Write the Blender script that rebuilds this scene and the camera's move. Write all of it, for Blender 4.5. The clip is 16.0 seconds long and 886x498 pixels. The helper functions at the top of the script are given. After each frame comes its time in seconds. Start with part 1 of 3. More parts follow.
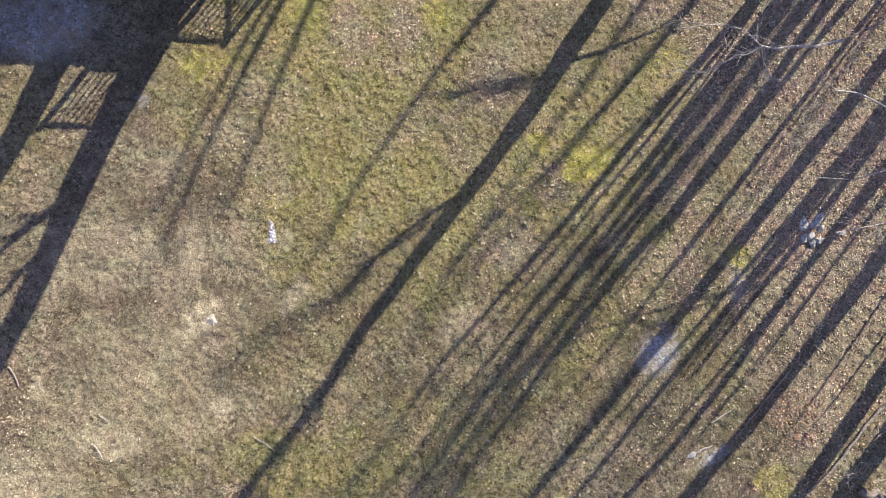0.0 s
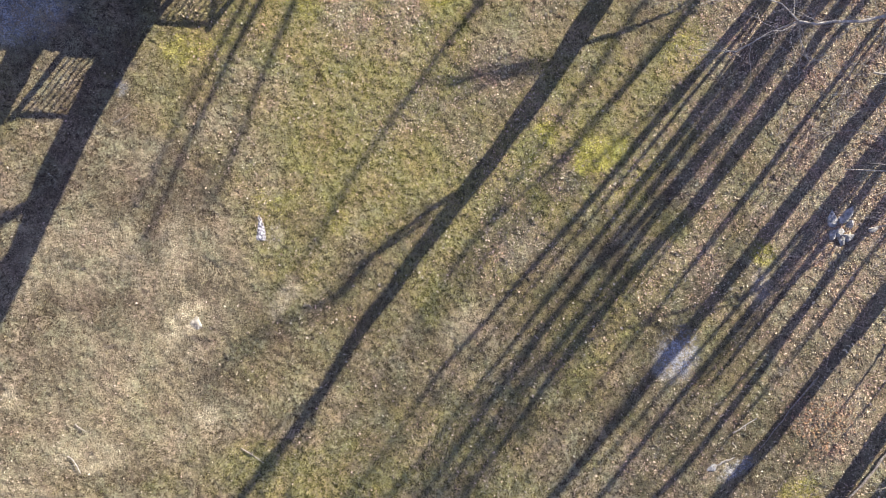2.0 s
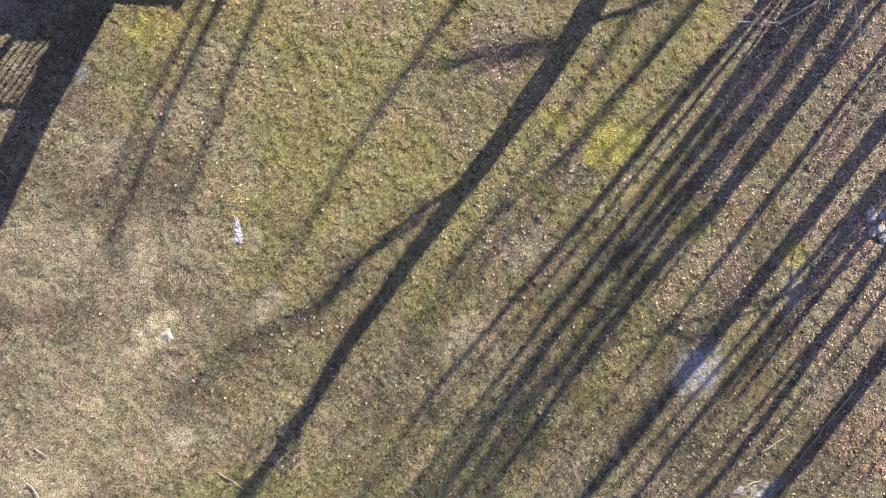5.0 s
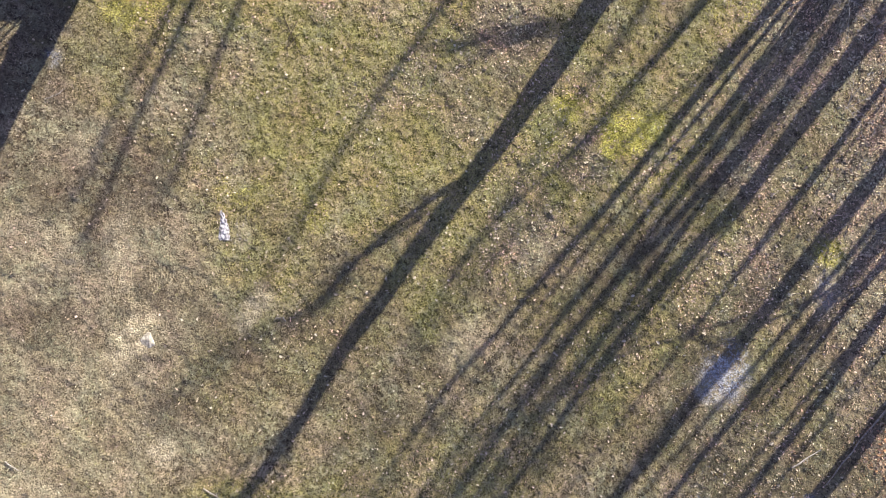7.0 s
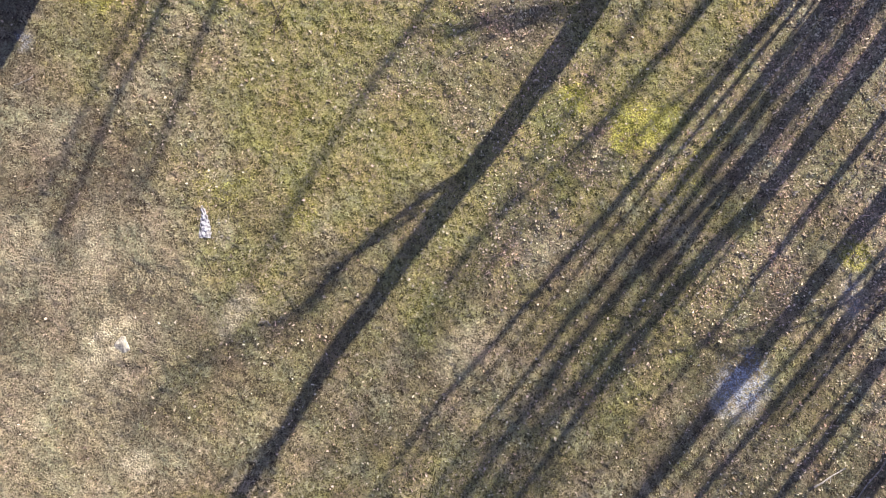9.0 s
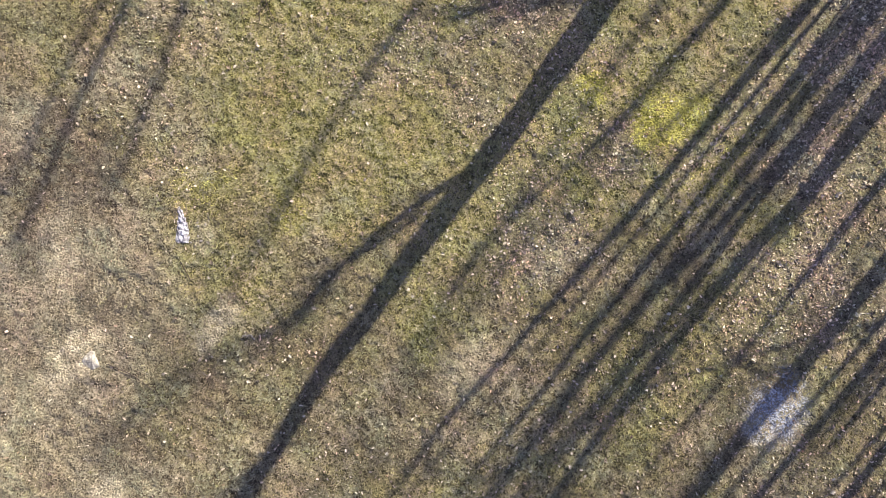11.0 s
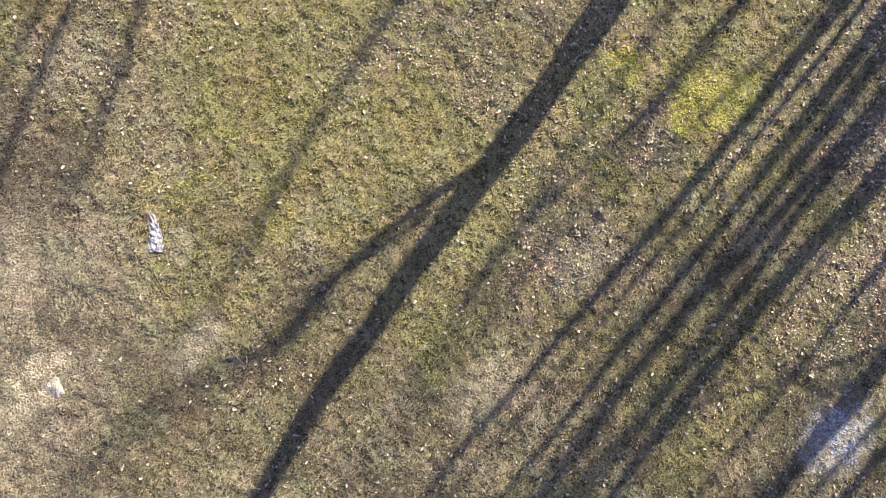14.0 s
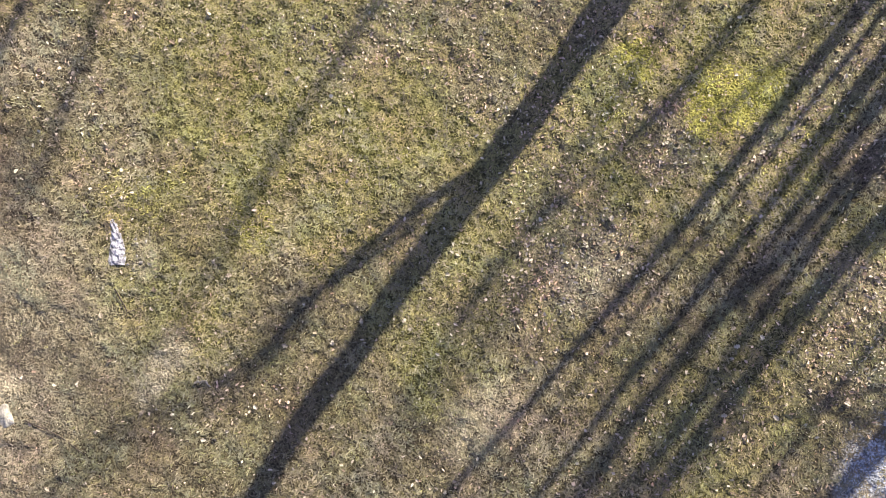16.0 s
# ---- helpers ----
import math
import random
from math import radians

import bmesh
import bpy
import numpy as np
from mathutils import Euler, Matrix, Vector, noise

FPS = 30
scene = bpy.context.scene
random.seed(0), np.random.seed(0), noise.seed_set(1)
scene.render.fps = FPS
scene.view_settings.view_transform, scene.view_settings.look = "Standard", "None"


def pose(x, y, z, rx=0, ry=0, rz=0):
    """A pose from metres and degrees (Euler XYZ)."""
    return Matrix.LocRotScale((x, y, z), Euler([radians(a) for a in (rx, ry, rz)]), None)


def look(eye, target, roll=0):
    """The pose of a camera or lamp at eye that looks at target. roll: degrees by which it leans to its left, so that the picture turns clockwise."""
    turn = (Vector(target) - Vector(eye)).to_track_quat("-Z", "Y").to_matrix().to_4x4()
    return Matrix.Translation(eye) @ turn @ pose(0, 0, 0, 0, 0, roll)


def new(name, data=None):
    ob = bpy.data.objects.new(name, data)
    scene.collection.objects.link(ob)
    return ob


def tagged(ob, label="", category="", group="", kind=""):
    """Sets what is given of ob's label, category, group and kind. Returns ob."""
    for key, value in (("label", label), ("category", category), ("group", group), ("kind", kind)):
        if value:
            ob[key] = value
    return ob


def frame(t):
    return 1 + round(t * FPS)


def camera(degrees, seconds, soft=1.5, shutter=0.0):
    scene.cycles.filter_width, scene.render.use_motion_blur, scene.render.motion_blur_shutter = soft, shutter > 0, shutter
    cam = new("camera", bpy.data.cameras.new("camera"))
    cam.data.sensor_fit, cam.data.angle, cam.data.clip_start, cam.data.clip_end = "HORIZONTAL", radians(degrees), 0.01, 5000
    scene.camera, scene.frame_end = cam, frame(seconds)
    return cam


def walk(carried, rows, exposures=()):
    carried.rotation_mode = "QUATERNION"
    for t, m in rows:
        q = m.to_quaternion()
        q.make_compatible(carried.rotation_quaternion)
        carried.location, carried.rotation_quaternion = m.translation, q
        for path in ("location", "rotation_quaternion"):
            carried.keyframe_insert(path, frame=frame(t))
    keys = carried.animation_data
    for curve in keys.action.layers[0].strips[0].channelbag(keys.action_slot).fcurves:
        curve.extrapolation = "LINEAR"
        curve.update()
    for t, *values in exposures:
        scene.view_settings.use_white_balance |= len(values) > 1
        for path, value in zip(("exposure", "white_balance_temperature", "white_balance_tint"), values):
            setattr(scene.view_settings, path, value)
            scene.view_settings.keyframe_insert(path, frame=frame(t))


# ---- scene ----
cam = camera(69.1, 16.0, soft=0.75)
# seconds, place in metres, turn in degrees: a drone that sinks towards the lawn
ROWS = [
    (0, -0.350, -0.749, 13.245, 3.16, -1.45, 4.07),
    (0.5, -0.350, -0.750, 12.990, 3.14, -1.42, 4.08),
    (1, -0.331, -0.720, 12.757, 3.09, -1.34, 4.13),
    (1.5, -0.310, -0.685, 12.543, 2.96, -1.27, 4.11),
    (2, -0.323, -0.659, 12.340, 2.79, -1.26, 4.02),
    (2.5, -0.306, -0.654, 12.159, 2.68, -1.30, 3.87),
    (3, -0.248, -0.615, 11.992, 2.54, -1.20, 3.88),
    (3.5, -0.208, -0.551, 11.816, 2.34, -1.14, 3.89),
    (4, -0.229, -0.484, 11.592, 2.15, -1.14, 3.78),
    (6.5, -0.226, -0.280, 10.481, 1.40, -0.90, 3.53),
    (7, -0.222, -0.287, 10.274, 1.34, -0.81, 3.66),
    (7.5, -0.209, -0.297, 10.087, 1.33, -0.77, 3.83),
    (8, -0.204, -0.269, 9.909, 1.11, -0.80, 3.97),
    (8.5, -0.152, -0.278, 9.743, 1.25, -0.66, 4.05),
    (9, -0.123, -0.253, 9.559, 1.26, -0.56, 4.05),
    (11.5, -0.122, 0.022, 8.395, 0.46, -0.16, 4.28),
    (12, -0.110, 0.116, 8.205, 0.06, -0.05, 3.81),
    (12.5, -0.113, 0.124, 8.048, -0.01, 0.02, 3.49),
    (13, -0.149, 0.106, 7.879, 0.01, -0.01, 3.40),
    (13.5, -0.184, 0.114, 7.696, -0.08, 0.04, 3.42),
    (14, -0.221, 0.164, 7.519, -0.42, 0.03, 3.35),
    (14.5, -0.241, 0.210, 7.331, -0.78, -0.16, 3.28),
    (15, -0.173, 0.177, 7.162, -0.72, 0.02, 3.25),
    (15.5, -0.126, 0.159, 6.988, -0.90, 0.09, 3.25),
    (16, -0.124, 0.154, 6.777, 0.80, 0.20, 3.40),
]
walk(cam, [(t, pose(x, y, z, rx, ry, rz)) for t, x, y, z, rx, ry, rz in ROWS])

# ---- light: low winter sun through bare trees ----
SUN_X, SUN_Y = 0.5446, 0.8387          # level direction towards the sun
ELEV = radians(32.0)
SLOPE = math.tan(ELEV)
world = bpy.data.worlds.new("world")
scene.world = world
world.use_nodes = True
wn, wl = world.node_tree.nodes, world.node_tree.links
sky = wn.new("ShaderNodeTexSky")
sky.sky_type, sky.sun_disc = "NISHITA", False
sky.ozone_density, sky.dust_density = 2.0, 0.4
sky.sun_elevation, sky.sun_rotation = ELEV, math.atan2(SUN_X, SUN_Y)
wn["Background"].inputs["Strength"].default_value = 0.10
haze = wn.new("ShaderNodeMix")
haze.data_type, haze.blend_type = "RGBA", "MULTIPLY"
haze.inputs[0].default_value, haze.inputs[7].default_value = 1.0, (1.15, 0.94, 1.15, 1)
wl.new(sky.outputs["Color"], haze.inputs[6])
wl.new(haze.outputs[2], wn["Background"].inputs["Color"])
sun = new("sun", bpy.data.lights.new("sun", "SUN"))
sun.data.energy, sun.data.angle, sun.data.color = 5.0, radians(0.53), (1.0, 0.935, 0.81)
sun.matrix_world = look((SUN_X * 40, SUN_Y * 40, SLOPE * 40), (0, 0, 0))
scene.view_settings.exposure = 0.95


# ---- noise on the plan ----
def lattice(ix, iy, seed):
    h = (ix.astype(np.int64) * 374761393 + iy.astype(np.int64) * 668265263 + seed * 1442695041) & 0xFFFFFFFF
    h = ((h ^ (h >> 13)) * 1274126177) & 0xFFFFFFFF
    return ((h ^ (h >> 16)) & 0xFFFF) / 65535.0


def value_noise(x, y, size, seed):
    x, y = x / size, y / size
    ix, iy = np.floor(x), np.floor(y)
    fx, fy = x - ix, y - iy
    fx, fy = fx * fx * (3 - 2 * fx), fy * fy * (3 - 2 * fy)
    a = lattice(ix, iy, seed) * (1 - fx) + lattice(ix + 1, iy, seed) * fx
    b = lattice(ix, iy + 1, seed) * (1 - fx) + lattice(ix + 1, iy + 1, seed) * fx
    return a * (1 - fy) + b * fy


def fbm(x, y, size, seed, octaves=4):
    total, amount = 0.0, 0.0
    for k in range(octaves):
        w = 0.55 ** k
        c, q = math.cos(0.6 + 1.1 * k + seed), math.sin(0.6 + 1.1 * k + seed)
        total = total + w * value_noise(x * c - y * q + 17.3 * k, x * q + y * c - 9.1 * k, size / 2 ** k, seed + k)
        amount += w
    return total / amount


def smooth(v, lo, hi):
    t = np.clip((v - lo) / (hi - lo), 0, 1)
    return t * t * (3 - 2 * t)


# ---- cover of the lawn: patches as centre, half sizes, turn in degrees, amount ----
MOSS = [(2.76, 2.03, 0.50, 0.52, 35, 1.0), (1.74, 2.30, 0.34, 0.30, 50, 0.85), (1.55, 1.85, 0.2, 0.3, 0, 0.5), (-5.25, 3.47, 0.60, 0.42, 0, 0.6),
        (6.13, 0.29, 0.30, 0.26, 0, 0.7), (-3.3, 4.85, 0.45, 0.5, 0, 0.55), (-0.55, 4.9, 0.35, 0.35, 0, 0.5), (7.16, -4.34, 0.5, 0.4, 0, 0.6),
        (4.5, 4.3, 0.45, 0.6, -30, 0.45), (-3.5, 0.6, 0.5, 0.4, 0, 0.3), (-2.2, 0.3, 0.25, 0.25, 0, 0.4), (3.4, 1.2, 0.3, 0.7, -36, 0.3)]
GREEN = [(-3.4, 4.3, 1.5, 1.4, 0, 1.0), (-1.6, 2.2, 2.4, 2.2, 20, 0.8), (-0.4, 4.6, 0.8, 0.9, 0, 0.9), (1.3, 1.6, 1.2, 3.2, -36, 0.75), (-2.6, -4.6, 2.2, 0.8, 0, 0.7),
         (2.9, 2.4, 1.3, 2.6, -36, 0.6), (4.3, 4.4, 0.7, 2.0, -36, 0.55), (-5.3, 3.0, 1.2, 1.3, 0, 0.5), (3.4, -0.8, 0.7, 2.6, -38, 0.45),
         (0.0, -4.3, 3.0, 1.4, 0, 0.3), (-2.9, 0.2, 1.0, 1.2, 0, 0.35), (-3.6, 1.7, 1.3, 1.6, -15, 0.3)]
PALE = [(-6.9, -0.6, 1.3, 1.0, 10, 0.5), (-5.2, -0.4, 0.35, 0.8, 10, 0.7), (-4.95, -1.9, 0.35, 0.7, -30, 0.9), (-6.3, -4.3, 0.9, 0.5, 10, 0.7),
        (-4.27, -3.56, 0.26, 0.30, 0, 1.0), (-8.0, -3.4, 0.22, 0.3, 0, 0.9), (-3.06, -1.2, 0.22, 0.5, -25, 0.75), (-5.79, -3.03, 0.14, 0.14, 0, 0.8),
        (4.50, -1.82, 0.50, 0.36, 48, 0.75), (0.25, -1.5, 0.35, 0.55, -30, 0.45), (5.6, -3.9, 0.5, 0.25, 20, 0.6), (6.1, -0.35, 0.3, 0.4, 0, 0.5),
        (-5.8, 1.3, 0.3, 0.5, -20, 0.5), (-8.1, -5.2, 1.5, 0.7, 5, 0.5), (-5.8, -3.2, 2.0, 1.6, 0, 0.3), (-4.6, -0.9, 1.4, 1.2, 0, 0.3), (-8.7, 4.2, 1.3, 1.0, 0, 0.6),
        (-3.28, -0.05, 0.2, 0.25, -20, 0.6)]
ASH = [(4.50, -1.82, 0.58, 0.42, 48, 0.75), (-8.7, 4.2, 1.3, 1.0, 0, 0.6), (5.75, -3.85, 0.45, 0.16, 40, 0.6), (6.1, -0.35, 0.2, 0.3, 0, 0.35), (-6.5, 2.6, 0.16, 0.16, 0, 0.35)]
DARK_SHADED = [(3.0, -1.6, 2.4, 2.8, -36, 1.0), (5.2, -3.6, 2.2, 1.8, 0, 0.9), (-3.0, -2.2, 1.0, 0.8, 0, 0.5), (-1.9, -0.3, 0.9, 0.5, 20, 0.7), (0.5, 2.9, 0.7, 1.4, -36, 1.0), (-1.4, -0.7, 1.0, 1.7, -36, 0.8),
        (-4.4, -1.0, 0.9, 0.6, 20, 0.7), (-6.6, -2.2, 1.5, 0.8, 10, 0.6), (-8.4, -4.0, 0.9, 1.2, 0, 0.6), (-4.6, 1.6, 0.5, 1.0, -25, 0.5), (-7.6, 0.9, 0.9, 0.6, 0, 0.5)]      # dark thatch, and soft tree shade put into the colour
LEAFY = [(-2.3, 4.4, 0.5, 0.9, 10, 0.6), (-1.15, 4.5, 0.40, 0.9, 0, 0.7), (2.25, 1.5, 0.75, 0.4, 40, 0.6), (1.2, 0.1, 0.5, 1.0, -36, 0.4), (0.6, 3.6, 0.5, 0.9, -20, 0.4),
         (-0.9, 2.6, 0.4, 0.8, -30, 0.35), (7.6, -2.95, 0.8, 0.9, 0, 0.8)]


def patch(x, y, rows, seed, rough=0.5):
    wob = (fbm(x, y, 0.5, seed) - 0.5) * 2 * rough
    out = np.zeros_like(x)
    for cx, cy, rx, ry, turn, amount in rows:
        c, s = math.cos(radians(turn)), math.sin(radians(turn))
        u, v = ((x - cx) * c + (y - cy) * s) / rx, (-(x - cx) * s + (y - cy) * c) / ry
        out = np.maximum(out, amount * smooth(1.25 - np.sqrt(u * u + v * v) + wob, 0, 0.75))
    return out


def cover(x, y):
    moss = patch(x, y, MOSS, 3, 0.7)
    middle = smooth(x + 0.3 * y, -6.5, -2.5) * (1 - 0.5 * smooth(x, 3, 7))
    green = np.clip(patch(x, y, GREEN, 5, 0.7) + 0.30 * middle + 0.9 * (fbm(x, y, 1.6, 7) - 0.5), 0, 1)
    pale = patch(x, y, PALE, 9, 0.6)
    side = (x - 5.6) * 0.97 + (y - 2.5) * 0.12          # towards the wood's edge
    leaf = smooth(side + 2.2 * (fbm(x, y, 1.6, 11) - 0.5), -0.9, 1.6)
    leaf = np.maximum(leaf, 0.75 * smooth(1.3 - np.hypot(x + 8.6, y + 5.6) / 1.3, 0, 0.8))
    leaf = np.maximum(leaf, 0.6 * smooth(1.4 - np.hypot((x + 8.9) / 0.9, (y + 4.2) / 1.7) + fbm(x, y, 0.6, 15) - 0.5, 0, 0.9))
    leaf = np.maximum(leaf, (0.18 + 0.4 * smooth(x, 0, 5)) * smooth(fbm(x, y, 1.3, 13) + 0.02 * x, 0.48, 0.72))
    leaf = np.maximum(leaf * (1 - 0.72 * smooth(-y, -0.8, 1.8)), patch(x, y, LEAFY, 17, 0.7))
    leaf = leaf * (1 - 0.75 * moss) * (1 - 0.7 * pale)
    return moss, green * (1 - 0.8 * leaf) * (1 - 0.7 * pale), pale, leaf


# Lowers the grass tone for brown thatch and for painted shade of limbs.
def dark_shaded(x, y):
    return patch(x, y, DARK_SHADED, 19, 0.6)


def rise(x, y):
    return 0.05 * (fbm(x, y, 1.1, 21, 3) - 0.5) + 0.065 * (fbm(x, y, 0.10, 23, 2) - 0.5) + 0.03 * (fbm(x, y, 0.27, 25, 2) - 0.5)


# ---- materials ----
def shader(name, rough=0.9, spec=0.2):
    m = bpy.data.materials.new(name)
    m.use_nodes = True
    n, l = m.node_tree.nodes, m.node_tree.links
    b = n["Principled BSDF"]
    b.inputs["Roughness"].default_value = rough
    b.inputs["Specular IOR Level"].default_value = spec
    return m, n, l, b


def mix(n, l, fac, a, b):
    q = n.new("ShaderNodeMix")
    q.data_type = "RGBA"
    for sock, val in ((q.inputs[0], fac), (q.inputs[6], a), (q.inputs[7], b)):
        if isinstance(val, bpy.types.NodeSocket):
            l.new(val, sock)
        else:
            sock.default_value = (*val, 1) if isinstance(val, tuple) else val
    return q.outputs[2]


def grain(n, l, scale, lo, hi, detail=5.0, kind="ShaderNodeTexNoise", at=None):
    t = n.new(kind)
    t.inputs["Scale"].default_value = scale
    if kind == "ShaderNodeTexNoise":
        t.inputs["Detail"].default_value = detail
    l.new(at if at else n.new("ShaderNodeNewGeometry").outputs["Position"], t.inputs["Vector"])
    r = n.new("ShaderNodeMapRange")
    r.inputs[1].default_value, r.inputs[2].default_value = lo, hi
    l.new(t.outputs[0], r.inputs[0])
    return r.outputs[0]


def attr(n, name):
    a = n.new("ShaderNodeAttribute")
    a.attribute_name = name
    return a.outputs["Fac"]


def bump(n, l, b, height, strength, distance):
    k = n.new("ShaderNodeBump")
    k.inputs["Strength"].default_value, k.inputs["Distance"].default_value = strength, distance
    l.new(height, k.inputs["Height"])
    l.new(k.outputs[0], b.inputs["Normal"])


def ground_material():
    m, n, l, b = shader("thatch_and_soil", 0.95, 0.1)
    pos = n.new("ShaderNodeNewGeometry").outputs["Position"]
    fine = grain(n, l, 38, 0.35, 0.65, 4, at=pos)
    mid = grain(n, l, 7, 0.35, 0.68, 5, at=pos)
    base = mix(n, l, mid, (0.115, 0.085, 0.055), (0.235, 0.19, 0.115))
    base = mix(n, l, attr(n, "green"), base, mix(n, l, mid, (0.10, 0.095, 0.03), (0.24, 0.215, 0.07)))
    base = mix(n, l, attr(n, "leaf"), base, mix(n, l, mid, (0.21, 0.165, 0.12), (0.48, 0.39, 0.285)))
    base = mix(n, l, attr(n, "pale"), base, mix(n, l, mid, (0.40, 0.325, 0.20), (0.72, 0.615, 0.41)))
    base = mix(n, l, attr(n, "moss"), base, mix(n, l, mid, (0.28, 0.255, 0.055), (0.50, 0.45, 0.11)))
    base = mix(n, l, attr(n, "ash"), base, mix(n, l, mid, (0.42, 0.435, 0.47), (0.70, 0.73, 0.79)))
    dark = mix(n, l, fine, (0.30, 0.30, 0.30), (1.25, 1.25, 1.25))
    q = n.new("ShaderNodeMix")
    q.data_type, q.blend_type = "RGBA", "MULTIPLY"
    q.inputs[0].default_value = 1.0
    l.new(base, q.inputs[6])
    l.new(dark, q.inputs[7])
    l.new(q.outputs[2], b.inputs["Base Color"])
    bump(n, l, b, fine, 0.8, 0.02)
    return m


def tone_material(name, dark, light, other, rough=0.8, through_light=0.0):
    """A scattered cover: colour between dark and light by each piece's tone, towards other by its hue."""
    m, n, l, b = shader(name, rough, 0.25)
    c = mix(n, l, attr(n, "tone"), dark, light)
    c = mix(n, l, attr(n, "hue"), c, other)
    drift = mix(n, l, grain(n, l, 1.7, 0.36, 0.64, 4), (0.93, 1.0, 0.97), (1.08, 0.97, 1.02))
    q = n.new("ShaderNodeMix")
    q.data_type, q.blend_type = "RGBA", "MULTIPLY"
    q.inputs[0].default_value = 1.0
    l.new(c, q.inputs[6])
    l.new(drift, q.inputs[7])
    l.new(q.outputs[2], b.inputs["Base Color"])
    return m


def bark_material(name, dark, light, scale=14):
    m, n, l, b = shader(name, 0.9, 0.15)
    at = n.new("ShaderNodeTexCoord").outputs["Object"]
    g = grain(n, l, scale, 0.35, 0.65, 6, at=at)
    l.new(mix(n, l, g, dark, light), b.inputs["Base Color"])
    bump(n, l, b, g, 0.7, 0.02)
    return m


GROUND = ground_material()
DRY = tone_material("dry_grass", (0.125, 0.102, 0.065), (0.45, 0.385, 0.245), (0.335, 0.295, 0.11))
GREENS = tone_material("green_grass", (0.135, 0.128, 0.042), (0.42, 0.375, 0.14), (0.46, 0.385, 0.21))
MOSSY = tone_material("moss", (0.40, 0.365, 0.07), (0.85, 0.765, 0.19), (0.50, 0.45, 0.16))
LEAF = tone_material("fallen_leaf", (0.14, 0.10, 0.065), (0.78, 0.66, 0.48), (0.40, 0.23, 0.12), 0.7)
TWIG = tone_material("twig", (0.14, 0.10, 0.075), (0.42, 0.35, 0.27), (0.30, 0.27, 0.23))
BARK = bark_material("bark", (0.10, 0.08, 0.065), (0.25, 0.21, 0.18))
PALE_BARK = bark_material("pale_bark", (0.30, 0.26, 0.21), (0.55, 0.50, 0.43), 30)
STONE = bark_material("weathered_stone", (0.24, 0.23, 0.21), (0.50, 0.48, 0.445), 22)
WARM_STONE = bark_material("sandy_stone", (0.30, 0.26, 0.20), (0.55, 0.49, 0.39), 20)
GREY_WOOD = bark_material("grey_wood", (0.17, 0.145, 0.115), (0.38, 0.335, 0.28), 30)
BOARD = bark_material("weathered_board", (0.17, 0.14, 0.11), (0.30, 0.26, 0.21), 20)
PAPER = bark_material("bleached_wood", (0.13, 0.12, 0.115), (0.55, 0.52, 0.54), 24)


# ---- building helpers ----
def mesh_object(name, verts, faces, material, parent=None, soft=False):
    me = bpy.data.meshes.new(name)
    me.from_pydata([tuple(v) for v in verts], [], faces)
    me.materials.append(material)
    if soft:
        me.polygons.foreach_set("use_smooth", [True] * len(me.polygons))
    me.update()
    ob = new(name, me)
    if parent:
        ob.parent = parent
    return ob


def part(name, bm, material, parent, label=""):
    me = bpy.data.meshes.new(name)
    bm.to_mesh(me)
    bm.free()
    me.materials.append(material)
    ob = new(name, me)
    ob.parent = parent
    return tagged(ob, label)


def cloud(name, quads, material, attrs, label, category):
    """One mesh of many separate four-cornered pieces. quads: (count, 4, 3); attrs: name -> one value a piece."""
    k = len(quads)
    me = bpy.data.meshes.new(name)
    me.vertices.add(4 * k)
    me.loops.add(4 * k)
    me.polygons.add(k)
    me.vertices.foreach_set("co", quads.astype(np.float32).ravel())
    me.loops.foreach_set("vertex_index", np.arange(4 * k, dtype=np.int32))
    me.polygons.foreach_set("loop_start", np.arange(0, 4 * k, 4, dtype=np.int32))
    for key, val in attrs.items():
        a = me.attributes.new(key, "FLOAT", "FACE")
        a.data.foreach_set("value", val.astype(np.float32))
    me.materials.append(material)
    me.update(calc_edges=True)
    return tagged(new(name, me), label, category, kind="stuff")


def tube(verts, faces, path, radii, sides=6):
    path = [Vector(p) for p in path]
    first = len(verts)
    for i, p in enumerate(path):
        d = (path[min(i + 1, len(path) - 1)] - path[max(i - 1, 0)]).normalized()
        a = d.cross(Vector((0.31, 0.94, 0.12))).normalized()
        b = d.cross(a)
        for k in range(sides):
            w = 2 * math.pi * k / sides
            verts.append(p + (a * math.cos(w) + b * math.sin(w)) * radii[i])
    for i in range(len(path) - 1):
        for k in range(sides):
            u, v = first + i * sides + k, first + i * sides + (k + 1) % sides
            faces.append((u, v, v + sides, u + sides))
    faces.append(tuple(first + k for k in range(sides)))
    faces.append(tuple(first + (len(path) - 1) * sides + k for k in reversed(range(sides))))


def wander(rng, start, way, length, steps, bend, lift=0.0):
    p, d, out = Vector(start), Vector(way).normalized(), [Vector(start)]
    for _ in range(steps):
        d = (d + Vector((rng.uniform(-bend, bend), rng.uniform(-bend, bend), rng.uniform(-bend, bend) + lift))).normalized()
        p = p + d * (length / steps)
        out.append(p.copy())
    return out


